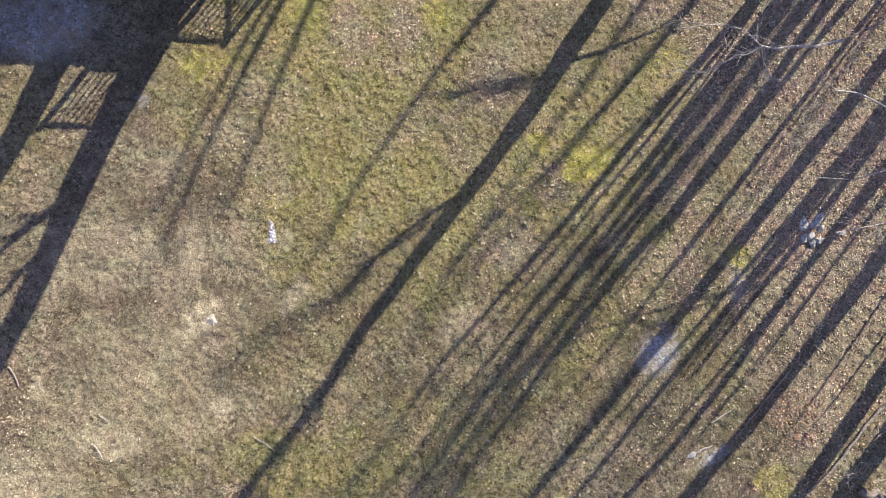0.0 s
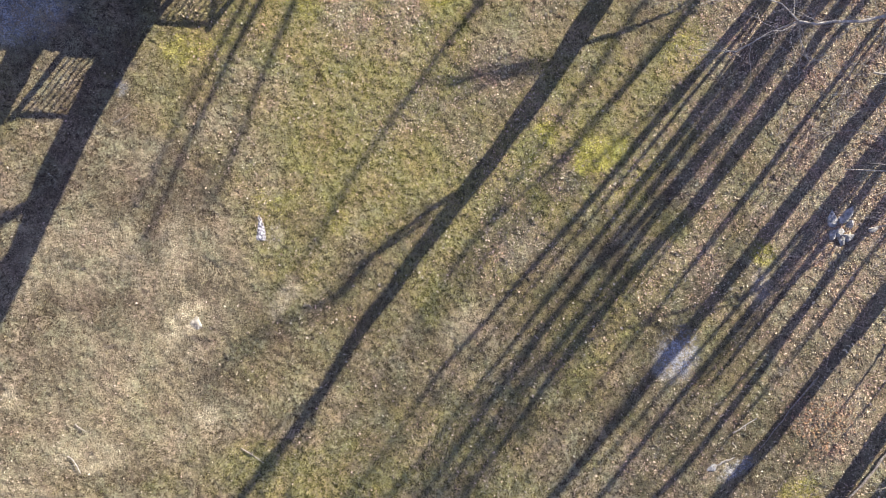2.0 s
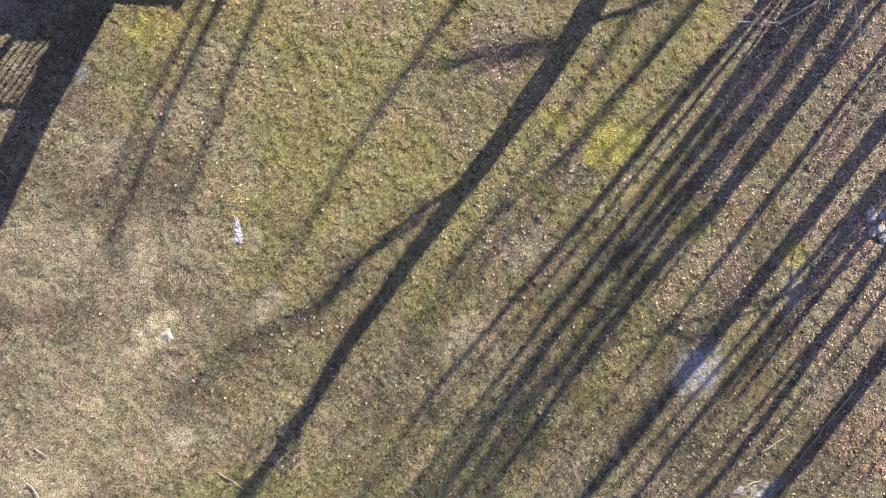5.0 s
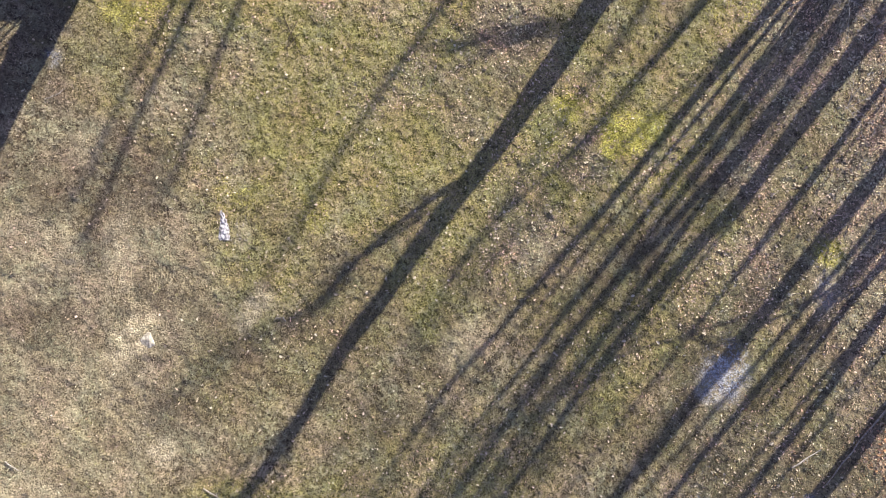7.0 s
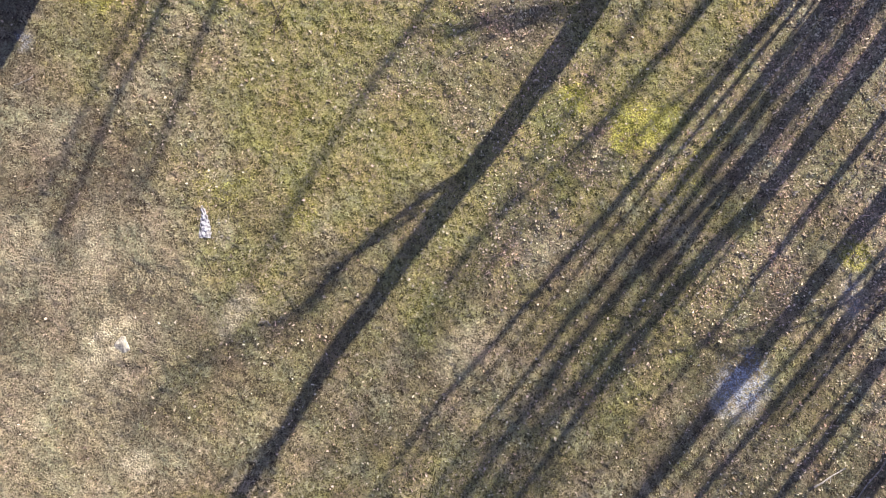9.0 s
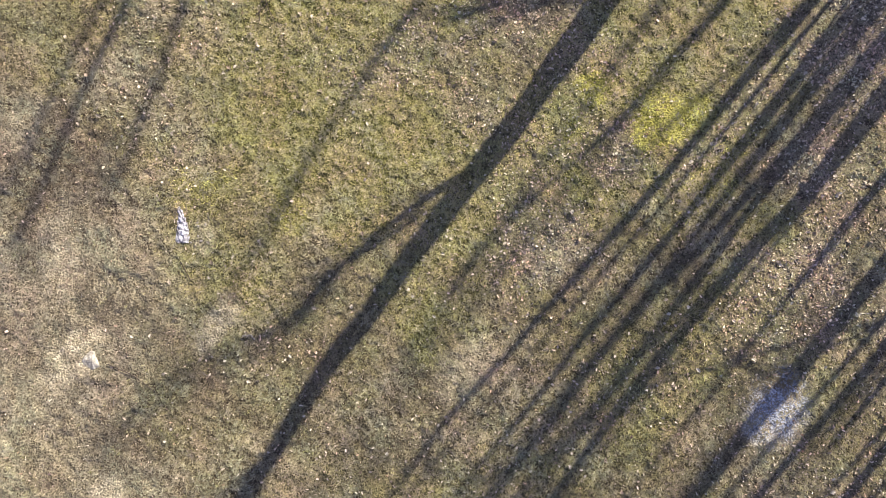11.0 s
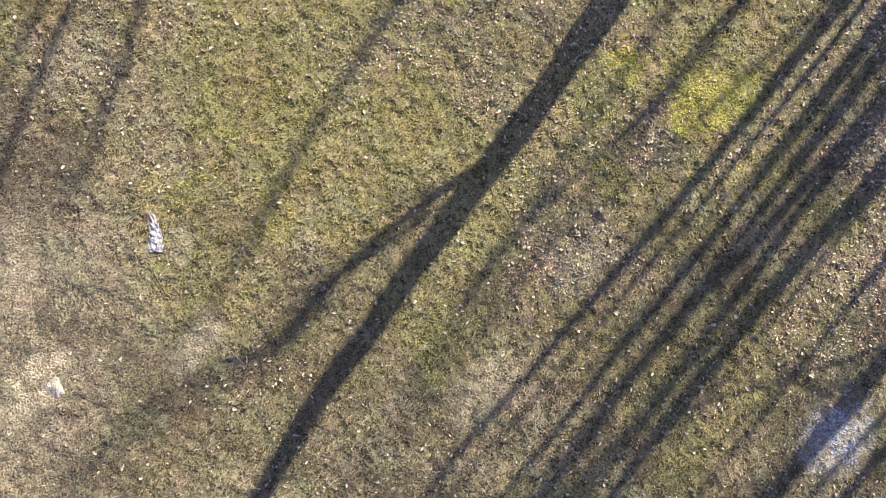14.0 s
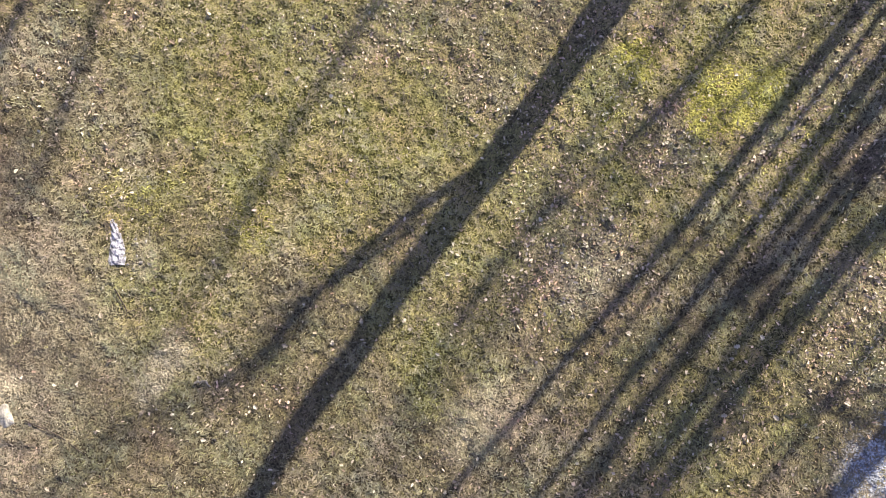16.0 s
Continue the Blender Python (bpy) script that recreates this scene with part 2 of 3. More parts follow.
def sprig(verts, faces, rng, path, radius, level, sides=5):
    """A limb along path with twigs, down to level."""
    k = len(path) - 1
    tube(verts, faces, path, [max(radius * (1 - 0.8 * i / k), 0.003) for i in range(k + 1)], sides)
    if level <= 0:
        return
    length = sum((path[i + 1] - path[i]).length for i in range(k))
    for _ in range(rng.randint(3, 5)):
        i = rng.randint(max(1, k // 4), k)
        d = (path[i] - path[i - 1]).normalized()
        way = d + Vector((rng.uniform(-0.9, 0.9), rng.uniform(-0.9, 0.9), rng.uniform(-0.3, 0.7)))
        sub = wander(rng, path[i], way, length * rng.uniform(0.3, 0.6), 4, 0.25, 0.03)
        sprig(verts, faces, rng, sub, radius * 0.45, level - 1, 4)


# ---- ground: one sheet to the horizon ----
def make_ground():
    def axis(half, step):
        inner = np.arange(-half, half + step / 2, step)
        outer = half + np.array([0.5, 1.5, 3, 6, 12, 25, 60, 150, 400, 1200])
        return np.concatenate([-outer[::-1], inner, outer])
    xs, ys = axis(10.6, 0.042), axis(7.0, 0.042)
    gx, gy = np.meshgrid(xs, ys)
    x, y = gx.ravel(), gy.ravel()
    near = smooth(13.0 - np.maximum(np.abs(x), np.abs(y) + 3.6) - 2.4, 0, 1)
    z = rise(x, y) * near
    w, h = len(xs), len(ys)
    i = np.arange((h - 1) * (w - 1))
    a = (i // (w - 1)) * w + i % (w - 1)
    faces = np.stack([a, a + 1, a + w + 1, a + w], 1)
    me = bpy.data.meshes.new("ground")
    me.vertices.add(len(x))
    me.vertices.foreach_set("co", np.stack([x, y, z], 1).astype(np.float32).ravel())
    me.loops.add(faces.size)
    me.loops.foreach_set("vertex_index", faces.ravel().astype(np.int32))
    me.polygons.add(len(faces))
    me.polygons.foreach_set("loop_start", np.arange(0, faces.size, 4, dtype=np.int32))
    me.polygons.foreach_set("use_smooth", np.ones(len(faces), dtype=bool))
    for key, val in zip(("moss", "green", "pale", "leaf"), cover(x, y)):
        me.attributes.new(key, "FLOAT", "POINT").data.foreach_set("value", val.astype(np.float32))
    me.attributes.new("ash", "FLOAT", "POINT").data.foreach_set("value", patch(x, y, ASH, 61, 0.6).astype(np.float32))
    me.materials.append(GROUND)
    me.update(calc_edges=True)
    tagged(new("ground", me), "sparse winter lawn of thatch, soil and moss", "ground", kind="structure")


make_ground()


# ---- trees ----
def tree(x, y, girth, height, bend, top, limbs=(), brooms=(), crown=9, clear=0.62, up=2.6, label=""):
    """A bare tree at (x, y). bend: its sideways drift, as powers of the height in tens of metres, up to top.
    limbs: (height, girth, way points in the world); brooms: the same, as a spray of thin twigs."""
    rng = random.Random(int(x * 100 + y * 1000))
    young = label == SAP
    root = tagged(new("sapling" if young else "tree"), label, "sapling" if young else "tree",
                  group="saplings of the wood's edge" if young else "bare trees of the wood's edge")
    root.location = (x, y, 0)

    def at(h):
        k = min(h, top) / 10
        off = sum(c * k ** (i + 1) for i, c in enumerate(bend))
        off += 0.14 * girth * (noise.noise(Vector((x, y, h * 0.9))) + 0.6 * noise.noise(Vector((x, y, h * 2.3)))) * min(1, h)
        return Vector((SUN_Y * off, -SUN_X * off, h))

    verts, faces = [], []
    steps = 40
    levels = [height * i / steps for i in range(steps + 1)]
    path = [at(h) for h in levels]
    path[0].z = -0.15
    radii = [girth / 2 * (1 - 0.72 * (i / steps) ** 1.3) * (1 + 0.2 * math.exp(-h * 3)) * rng.uniform(0.92, 1.08) for i, h in enumerate(levels)]
    tube(verts, faces, path, radii, 12 if girth > 0.15 else 7)
    mesh_object("trunk", verts, faces, BARK, root, True)
    for h, thick, way in limbs:
        verts, faces = [], []
        line = [at(h)] + [Vector(w) - Vector((x, y, 0)) for w in way]
        k = len(line) - 1
        tube(verts, faces, line, [max(thick / 2 * (1 - 0.7 * i / k), 0.012) for i in range(k + 1)], 8)
        for i in range(2, k + 1):
            for _ in range(2):
                d = (line[i] - line[i - 1]).normalized() + Vector((rng.uniform(-0.7, 0.7), rng.uniform(-0.7, 0.7), rng.uniform(0, 0.6)))
                sprig(verts, faces, rng, wander(rng, line[i], d, rng.uniform(0.4, 0.9), 4, 0.2), thick * 0.14, 1)
        mesh_object("limb", verts, faces, BARK, root, True)
    for h, many, way in brooms:
        verts, faces = [], []
        for _ in range(many):
            a, b = rng.uniform(-0.3, 0.3), rng.uniform(-0.3, 0.3)
            line = [at(h)] + [Vector(w) - Vector((x, y, 0)) + Vector((a, b, -a)) * min(1, 0.2 * (i + 1)) for i, w in enumerate(way)]
            k = len(line) - 1
            tube(verts, faces, line, [0.013 - 0.007 * i / k for i in range(k + 1)], 5)
        mesh_object("twig_spray", verts, faces, BARK, root, True)
    for i in range(crown):
        h = height * (clear + (1 - clear) * (i + rng.random()) / crown)
        w = 2.4 * i + rng.uniform(-0.5, 0.5)
        reach = height * rng.uniform(0.16, 0.26) * (1.25 - 0.5 * h / height)
        verts, faces = [], []
        line = wander(rng, at(h), (math.cos(w), math.sin(w), up), reach, 6, 0.14, 0.10)
        sprig(verts, faces, rng, line, girth * 0.16 * (1.35 - h / height), 2 if girth > 0.15 else 1)
        mesh_object("limb", verts, faces, BARK, root, True)
    return root


TALL = "tall bare tree with grey-brown bark"
FORKED = "tall bare tree with a low forked limb"
SLIM = "slim young bare tree at the wood's edge"
SAP = "thin bare sapling with few twigs"
OLD = "old thick bare tree beside the wooden deck"
tree(3.94, 7.15, 0.45, 10.8, (-0.259, 5.768, -8.801, -6.525, 13.129,), 7.3, label=FORKED, limbs=(
    (3.98, 0.15, ((3.62, 6.38, 3.9), (3.39, 6.35, 4.1), (3.2, 6.36, 4.35), (2.94, 6.3, 4.6), (2.79, 6.22, 4.8), (2.71, 6.16, 4.9))),
    (3.98, 0.065, ((3.62, 6.38, 3.9), (3.39, 6.35, 4.1), (3.2, 6.36, 4.35), (2.94, 6.3, 4.6), (2.79, 6.22, 4.8), (2.78, 6.31, 5.1), (2.85, 6.39, 5.4), (2.78, 6.48, 5.7), (2.58, 6.67, 6.1), (2.31, 6.92, 6.5), (2.2, 7.2, 7.0), (2.25, 7.25, 7.5))),
    (1.75, 0.11, ((3.74, 6.45, 1.75), (4.58, 6.92, 1.9), (5.25, 7.34, 2.0), (5.99, 7.81, 2.1), (6.65, 8.45, 2.2))),
    (2.6, 0.05, ((4.27, 7.39, 2.8), (4.0, 7.81, 3.05), (3.84, 8.16, 3.4), (3.73, 8.48, 3.8), (3.53, 8.88, 4.3)))),
    brooms=((2.6, 8, ((4.27, 7.39, 2.8), (4.0, 7.81, 3.05), (3.84, 8.16, 3.4), (3.73, 8.48, 3.8), (3.53, 8.88, 4.3))), (4.6, 10, ((2.79, 6.22, 4.8), (2.78, 6.31, 5.1), (2.85, 6.39, 5.4), (2.78, 6.48, 5.7), (2.58, 6.67, 6.1), (2.31, 6.92, 6.5), (2.2, 7.2, 7.0), (2.25, 7.25, 7.5))), (4.6, 6, ((2.79, 6.22, 4.8), (2.6, 6.26, 4.9), (2.37, 6.3, 5.0), (2.01, 6.2, 5.1)))))
tree(7.10, 8.49, 0.06, 6.2, (-1.349, 1.623, -3.375,), 5.6, label=SLIM, crown=4, clear=0.8)
tree(7.48, 9.34, 0.15, 7.8, (-1.350, 4.280, -5.935,), 7.0, label=SLIM, crown=6, clear=0.7)
tree(11.53, 12.27, 0.16, 10.1, (-2.223, 2.134, -2.226,), 9.3, label=SLIM, crown=6, clear=0.7)
tree(7.59, 7.82, 0.20, 10.7, (-0.394, -2.932, 5.796, -3.918,), 7.7, label=TALL, crown=8, clear=0.85)
tree(7.24, 7.11, 0.09, 9.3, (-0.691, 0.576, -1.185,), 7.3, label=SLIM, crown=8, clear=0.7)
tree(7.26, 7.33, 0.06, 6.4, (0.130, 3.301, -7.651,), 4.9, label=SAP, crown=5)
tree(7.72, 7.54, 0.06, 6.8, (0.378, 2.059, -4.781,), 5.3, label=SAP, crown=5)
tree(9.32, 8.75, 0.20, 17.4, (-2.724, 15.323, -30.384, 17.813,), 8.4, label=TALL, crown=9, clear=0.75)
tree(8.70, 7.24, 0.21, 16.0, (-2.280, 18.688, -43.971, 30.091,), 7.0, label=TALL, crown=9, clear=0.75)
tree(8.74, 6.47, 0.08, 10.4, (-1.650, 1.736, -2.521,), 6.9, label=SLIM, crown=12, clear=0.7)
tree(9.37, 6.61, 0.07, 8.8, (-1.373, 4.721, -5.901,), 7.8, label=SLIM, crown=4, clear=0.8)
tree(9.44, 6.59, 0.05, 7.0, (-0.449, 0.880, -0.975,), 6.0, label=SAP, crown=5)
tree(9.96, 6.06, 0.32, 15.4, (-0.153, -2.915, 5.473, -3.495,), 8.4, label=TALL, crown=9, clear=0.75)
tree(10.04, 5.00, 0.18, 14.6, (-0.107, -2.940, 5.009, -3.078,), 7.6, label=TALL, crown=9, clear=0.75)
tree(11.34, 6.57, 0.08, 11.8, (-0.486, -0.694, 0.505,), 8.3, label=SLIM, crown=12, clear=0.7)
tree(10.26, 4.15, 0.20, 13.8, (0.024, -4.737, 15.817, -15.073,), 6.8, label=TALL, crown=9, clear=0.75)
tree(10.06, 1.92, 0.34, 12.1, (-0.470, 0.483, -2.527,), 5.1, label=TALL, crown=9, clear=0.55)
tree(10.12, -0.59, 0.36, 12.0, (-0.014, -0.230,), 3.0, label=TALL, crown=9, clear=0.55)
tree(10.02, -2.24, 0.45, 11.7, (-0.425,), 1.7, label=TALL, crown=9, clear=0.55)
tree(-5.42, 6.44, 0.70, 9.7, (2.873, 2.002, -0.968,), 6.2, label=OLD, limbs=(
    (4.2, 0.30, ((-3.95, 6.17, 4.4), (-4.22, 6.19, 4.5), (-4.47, 6.11, 4.7), (-4.66, 6.02, 5.0), (-4.82, 6.0, 5.4))), (5.0, 0.22, ((-3.66, 6.1, 5.1), (-3.9, 6.07, 5.2), (-4.04, 5.92, 5.6), (-4.08, 5.91, 6.0)))))
tree(-6.60, 7.34, 0.72, 8.0, (2.373, 1.180,), 4.5, label=TALL)
tree(8.27, 17.08, 0.30, 13.0, (-1.662, 7.161, -9.421, 3.890,), 12.6, label=TALL, crown=4, clear=0.9, limbs=((10.4, 0.10, ((9.13, 17.5, 10.6), (9.56, 17.31, 10.3), (9.83, 17.07, 10.0), (10.04, 16.76, 9.7), (10.15, 16.53, 9.3))),), brooms=((10.4, 8, ((9.13, 17.5, 10.6), (9.56, 17.31, 10.3), (9.83, 17.07, 10.0), (10.04, 16.76, 9.7), (10.15, 16.53, 9.3))),))
tree(1.29, 16.39, 0.30, 11.2, (1.877, 3.792, -6.514, 3.527,), 10.9, label=TALL, crown=2, clear=0.9)
tree(1.78, 18.56, 0.30, 11.8, (5.400, -6.320, 6.831, -2.154,), 11.5, label=TALL, crown=2, clear=0.9)
tree(1.63, 16.22, 0.22, 11.0, (2.987, -3.564, 2.520,), 10.8, label=TALL, crown=2, clear=0.9)
tree(15.17, 20.14, 0.30, 16.9, (-0.557, -0.248, 0.103,), 16.4, label=TALL, crown=4, clear=0.9)
tree(12.28, 19.32, 0.25, 16.9, (0.755, -0.676, 0.295,), 16.4, label=TALL, crown=4, clear=0.9)
tree(8.81, 8.27, 0.16, 8.8, (0.003, -0.078, 0.060,), 8.3, label=TALL, crown=5, clear=0.85)
tree(9.55, 7.83, 0.12, 8.6, (-0.702, 0.370, -0.392,), 8.1, label=TALL, crown=5, clear=0.85)
tree(8.70, 8.54, 0.19, 9.2, (-0.417, 0.339, -0.299,), 8.7, label=TALL, crown=5, clear=0.85)
tree(9.48, 8.24, 0.15, 10.5, (-0.446, 0.147, -0.139,), 10.0, label=TALL, crown=5, clear=0.85)
tree(8.71, 7.72, 0.17, 10.2, (-0.500, 0.253, -0.218,), 9.7, label=TALL, crown=5, clear=0.85)
tree(9.57, 6.97, 0.12, 9.6, (-0.566, 0.291, -0.274,), 9.1, label=TALL, crown=5, clear=0.85)
tree(10.79, 6.35, 0.09, 8.9, (-0.461, 0.018, -0.086,), 8.4, label=SLIM, crown=5, clear=0.85)
tree(7.84, 7.51, 0.21, 9.9, (-0.407, -0.353, 0.194,), 9.4, label=TALL, crown=5, clear=0.85)
tree(12.13, 5.90, 0.10, 8.3, (-0.718, 0.133, -0.261,), 7.8, label=SLIM, crown=5, clear=0.85)
tree(9.90, 2.95, 0.06, 5.5, (-0.552, 3.181, -6.779,), 4.5, label=SAP, crown=4)
tree(10.33, 1.42, 0.07, 5.0, (-0.215, 2.692, -6.524,), 4.0, label=SAP, crown=4)
tree(10.55, 0.71, 0.06, 4.6, (-0.581, -1.395, 2.272,), 3.6, label=SAP, crown=4)
tree(11.48, 5.28, 0.16, 8.3, (-1.282, 0.301, -0.446,), 7.8, label=TALL, crown=2, clear=0.9)
tree(10.82, 5.97, 0.16, 9.0, (-1.293, 0.120, -0.221,), 8.5, label=TALL, crown=2, clear=0.9)
tree(9.61, 9.58, 0.16, 10.4, (-0.987, 1.603, -1.360,), 9.9, label=TALL, crown=2, clear=0.9)
# Unseen far trees, added so their dense crowns soften light on the lower lawn.
tree(15.09, 18.20, 0.13, 21, (0.0, 0.0), 21.0, label=TALL, crown=30, clear=0.62, up=2.0)
tree(18.04, 17.59, 0.13, 21, (0.0, 0.0), 21.0, label=TALL, crown=30, clear=0.62, up=2.0)
tree(19.59, 17.01, 0.13, 21, (0.0, 0.0), 21.0, label=TALL, crown=30, clear=0.62, up=2.0)
tree(14.39, 16.56, 0.13, 21, (0.0, 0.0), 21.0, label=TALL, crown=30, clear=0.62, up=2.0)
tree(15.69, 19.74, 0.13, 21, (0.0, 0.0), 21.0, label=TALL, crown=30, clear=0.62, up=2.0)
tree(16.43, 17.14, 0.13, 21, (0.0, 0.0), 21.0, label=TALL, crown=30, clear=0.62, up=2.0)


# ---- deck whose rails throw their shade on the lawn ----
def box(bm, x0, x1, y0, y1, z0, z1):
    v = [bm.verts.new((x, y, z)) for x in (x0, x1) for y in (y0, y1) for z in (z0, z1)]
    for f in ((0, 1, 3, 2), (4, 6, 7, 5), (0, 4, 5, 1), (2, 3, 7, 6), (0, 2, 6, 4), (1, 5, 7, 3)):
        bm.faces.new([v[i] for i in f])


def plank(name, parent, x0, x1, y0, y1, z0, z1):
    bm = bmesh.new()
    box(bm, x0, x1, y0, y1, z0, z1)
    bmesh.ops.bevel(bm, geom=bm.edges[:], offset=0.006, segments=1, affect="EDGES")
    return part(name, bm, BOARD, parent)


def rail_run(deck, x0, y0, x1, y1, floor):
    """A railing between two posts: two rails and upright balusters."""
    along = abs(x1 - x0) > abs(y1 - y0)
    a, b = (x0, x1) if along else (y0, y1)
    for z0, z1, wide in ((floor + 0.95, floor + 1.0, 0.10), (floor + 0.03, floor + 0.10, 0.05)):
        if along:
            plank("rail", deck, a, b, y0 - wide / 2, y0 + wide / 2, z0, z1)
        else:
            plank("rail", deck, x0 - wide / 2, x0 + wide / 2, a, b, z0, z1)
    k = max(1, int(round((b - a) / 0.125)))
    for i in range(1, k):
        c = a + (b - a) * i / k
        p, q = (c, y0) if along else (x0, c)
        plank("baluster", deck, p - 0.014, p + 0.014, q - 0.014, q + 0.014, floor + 0.08, floor + 0.96)


def make_deck():
    floor = 1.5
    deck = tagged(new("deck"), "weathered wooden deck with railing beside the lawn", "deck")
    deck.rotation_euler = (0, 0, radians(2.0))
    deck.location = (-4.8, 5.26, 0)
    # near wing from -7 to 0 along x, far wing from 0 to 2.2, set back by 2 m
    for i in range(26):
        y0 = 0.0 + i * 0.145
        plank("floor_board", deck, -7.2, -0.28 if y0 < 1.95 else 2.22, y0, y0 + 0.138, floor - 0.04, floor)
    for p, q in ((-1.5, 0.05), (-0.33, 0.05), (2.15, 1.97), (0.8, 1.97), (2.15, 3.7), (-7.1, 0.05), (-4.0, 0.05)):
        tall = floor + 1.08 if p > -2 else floor - 0.04
        plank("post", deck, p - 0.048, p + 0.048, q - 0.048, q + 0.048, -0.1, tall)
    plank("joist", deck, -7.2, -0.28, 0.0, 0.05, floor - 0.24, floor - 0.045)
    plank("joist", deck, 0.0, 2.22, 1.94, 1.99, floor - 0.24, floor - 0.045)
    plank("joist", deck, 2.15, 2.21, 2.05, 3.76, floor - 0.24, floor - 0.045)
    rail_run(deck, -1.44, 0.05, -0.38, 0.05, floor)
    rail_run(deck, 0.06, 1.97, 2.09, 1.97, floor)
    rail_run(deck, 2.15, 2.03, 2.15, 3.64, floor)


make_deck()


# ---- limbs that reach in over the lawn ----
def overhang():
    rng = random.Random(77)
    root = tagged(new("tree"), "small bare tree with pale crooked limbs over the lawn", "tree", group="bare trees of the wood's edge")
    root.location = (9.75, 4.3, 0)
    base = Vector(root.location)
    verts, faces = [], []
    tube(verts, faces, [(0, 0, -0.15), (0.02, -0.03, 1.2), (-0.1, -0.1, 2.4), (-0.2, -0.1, 3.3), (-0.2, 0.1, 5.0)], [0.11, 0.085, 0.075, 0.065, 0.03], 9)
    mesh_object("trunk", verts, faces, BARK, root, True)
    runs = (
        (0.024, ((9.55, 4.2, 3.3), (8.2, 4.1, 3.6), (6.28, 3.71, 3.9), (5.43, 3.22, 4.2))),
        (0.022, ((5.45, 3.23, 4.2), (5.0, 3.06, 4.32), (4.57, 2.99, 4.4), (4.36, 2.93, 4.42), (4.14, 2.96, 4.4))),
        (0.011, ((4.14, 2.96, 4.4), (3.81, 2.82, 4.3), (3.50, 2.62, 4.1), (3.11, 2.73, 3.8))),
        (0.010, ((4.14, 2.96, 4.4), (4.34, 2.85, 4.1), (4.76, 2.75, 3.6))),
        (0.009, ((4.14, 2.96, 4.4), (3.86, 3.12, 4.5), (3.54, 3.20, 4.5), (2.94, 3.12, 4.4))),
        (0.022, ((9.65, 4.2, 2.4), (8.4, 3.3, 2.8), (6.97, 2.69, 3.0), (6.51, 2.89, 3.0), (6.15, 2.94, 2.9))),
        (0.018, ((9.75, 4.27, 1.2), (8.9, 2.7, 1.7), (7.86, 1.92, 1.8), (7.40, 1.75, 1.6), (7.01, 1.86, 1.0))),
        (0.015, ((9.75, 4.29, 0.6), (9.3, 2.2, 0.9), (8.62, 1.11, 0.8), (7.75, 0.87, 0.6))))
    for thick, line in runs:
        verts, faces = [], []
        path = [Vector(p) - base for p in line]
        k = len(path) - 1
        tube(verts, faces, path, [thick * (1 - 0.4 * i / k) for i in range(k + 1)], 8)
        for q in range(0 if thick > 0.0215 and line[0][0] > 9.5 and line[0][2] > 3 else 6):
            i = rng.randint(max(1, k - 3), k)
            p = path[i - 1].lerp(path[i], rng.random())
            d = (path[i] - path[i - 1]).normalized() + Vector((rng.uniform(-1.0, 1.0), rng.uniform(-1.0, 1.0), rng.uniform(-0.5, 0.3)))
            tw = wander(rng, p, d, rng.uniform(0.35, 0.95), 8, 0.32)
            tube(verts, faces, tw, [0.0055 - 0.0035 * j / 8 for j in range(9)], 4)
            if q % 2:
                side = wander(rng, tw[4], (tw[4] - tw[3]) + Vector((rng.uniform(-0.1, 0.1), rng.uniform(-0.1, 0.1), 0)), 0.35, 5, 0.35)
                tube(verts, faces, side, [0.0035 - 0.002 * j / 5 for j in range(6)], 4)
        # The inner limb's darker bark paints in the shade that lies on it.
        mesh_object("limb", verts, faces, BARK if thick > 0.0215 and line[0][0] > 9.5 and line[0][2] > 3 else PALE_BARK, root, True)


overhang()


# ---- scattered cover ----
rs = np.random.RandomState(5)


def scatter(count, chance, box=(-10.2, 9.9, -6.2, 6.6)):
    """Random places with a chance that follows the cover; returns the places and the cover there."""
    x, y = rs.uniform(box[0], box[1], count), rs.uniform(box[2], box[3], count)
    c = cover(x, y)
    keep = rs.uniform(0, 1, count) < chance(x, y, *c)
    return x[keep], y[keep], [q[keep] for q in c]


def blades(x, y, length, width, tilt, tip=0.25):
    """Blades that lie over at random along the ground's own slope: four corners each."""
    k = len(x)
    a = rs.uniform(0, 2 * math.pi, k)
    dx, dy = np.cos(a), np.sin(a)
    run, up = length * np.cos(tilt), length * np.sin(tilt)
    z, zt = rise(x, y) - 0.002, rise(x + dx * run, y + dy * run) + up + 0.002
    px, py = -dy * width / 2, dx * width / 2
    q = np.empty((k, 4, 3))
    q[:, 0] = np.stack([x + px, y + py, z], 1)
    q[:, 1] = np.stack([x - px, y - py, z], 1)
    q[:, 2] = np.stack([x + dx * run - px * tip, y + dy * run - py * tip, zt], 1)
    q[:, 3] = np.stack([x + dx * run + px * tip, y + dy * run + py * tip, zt], 1)
    return q


def clumps(x, y, seed):
    return smooth(fbm(x, y, 0.13, seed, 3), 0.30, 0.72)


def tufts(x, y, many, spread):
    """Repeats each place for the blades of one tuft, a little apart."""
    k = len(x)
    return np.repeat(x, many) + rs.normal(0, spread, k * many), np.repeat(y, many) + rs.normal(0, spread, k * many)


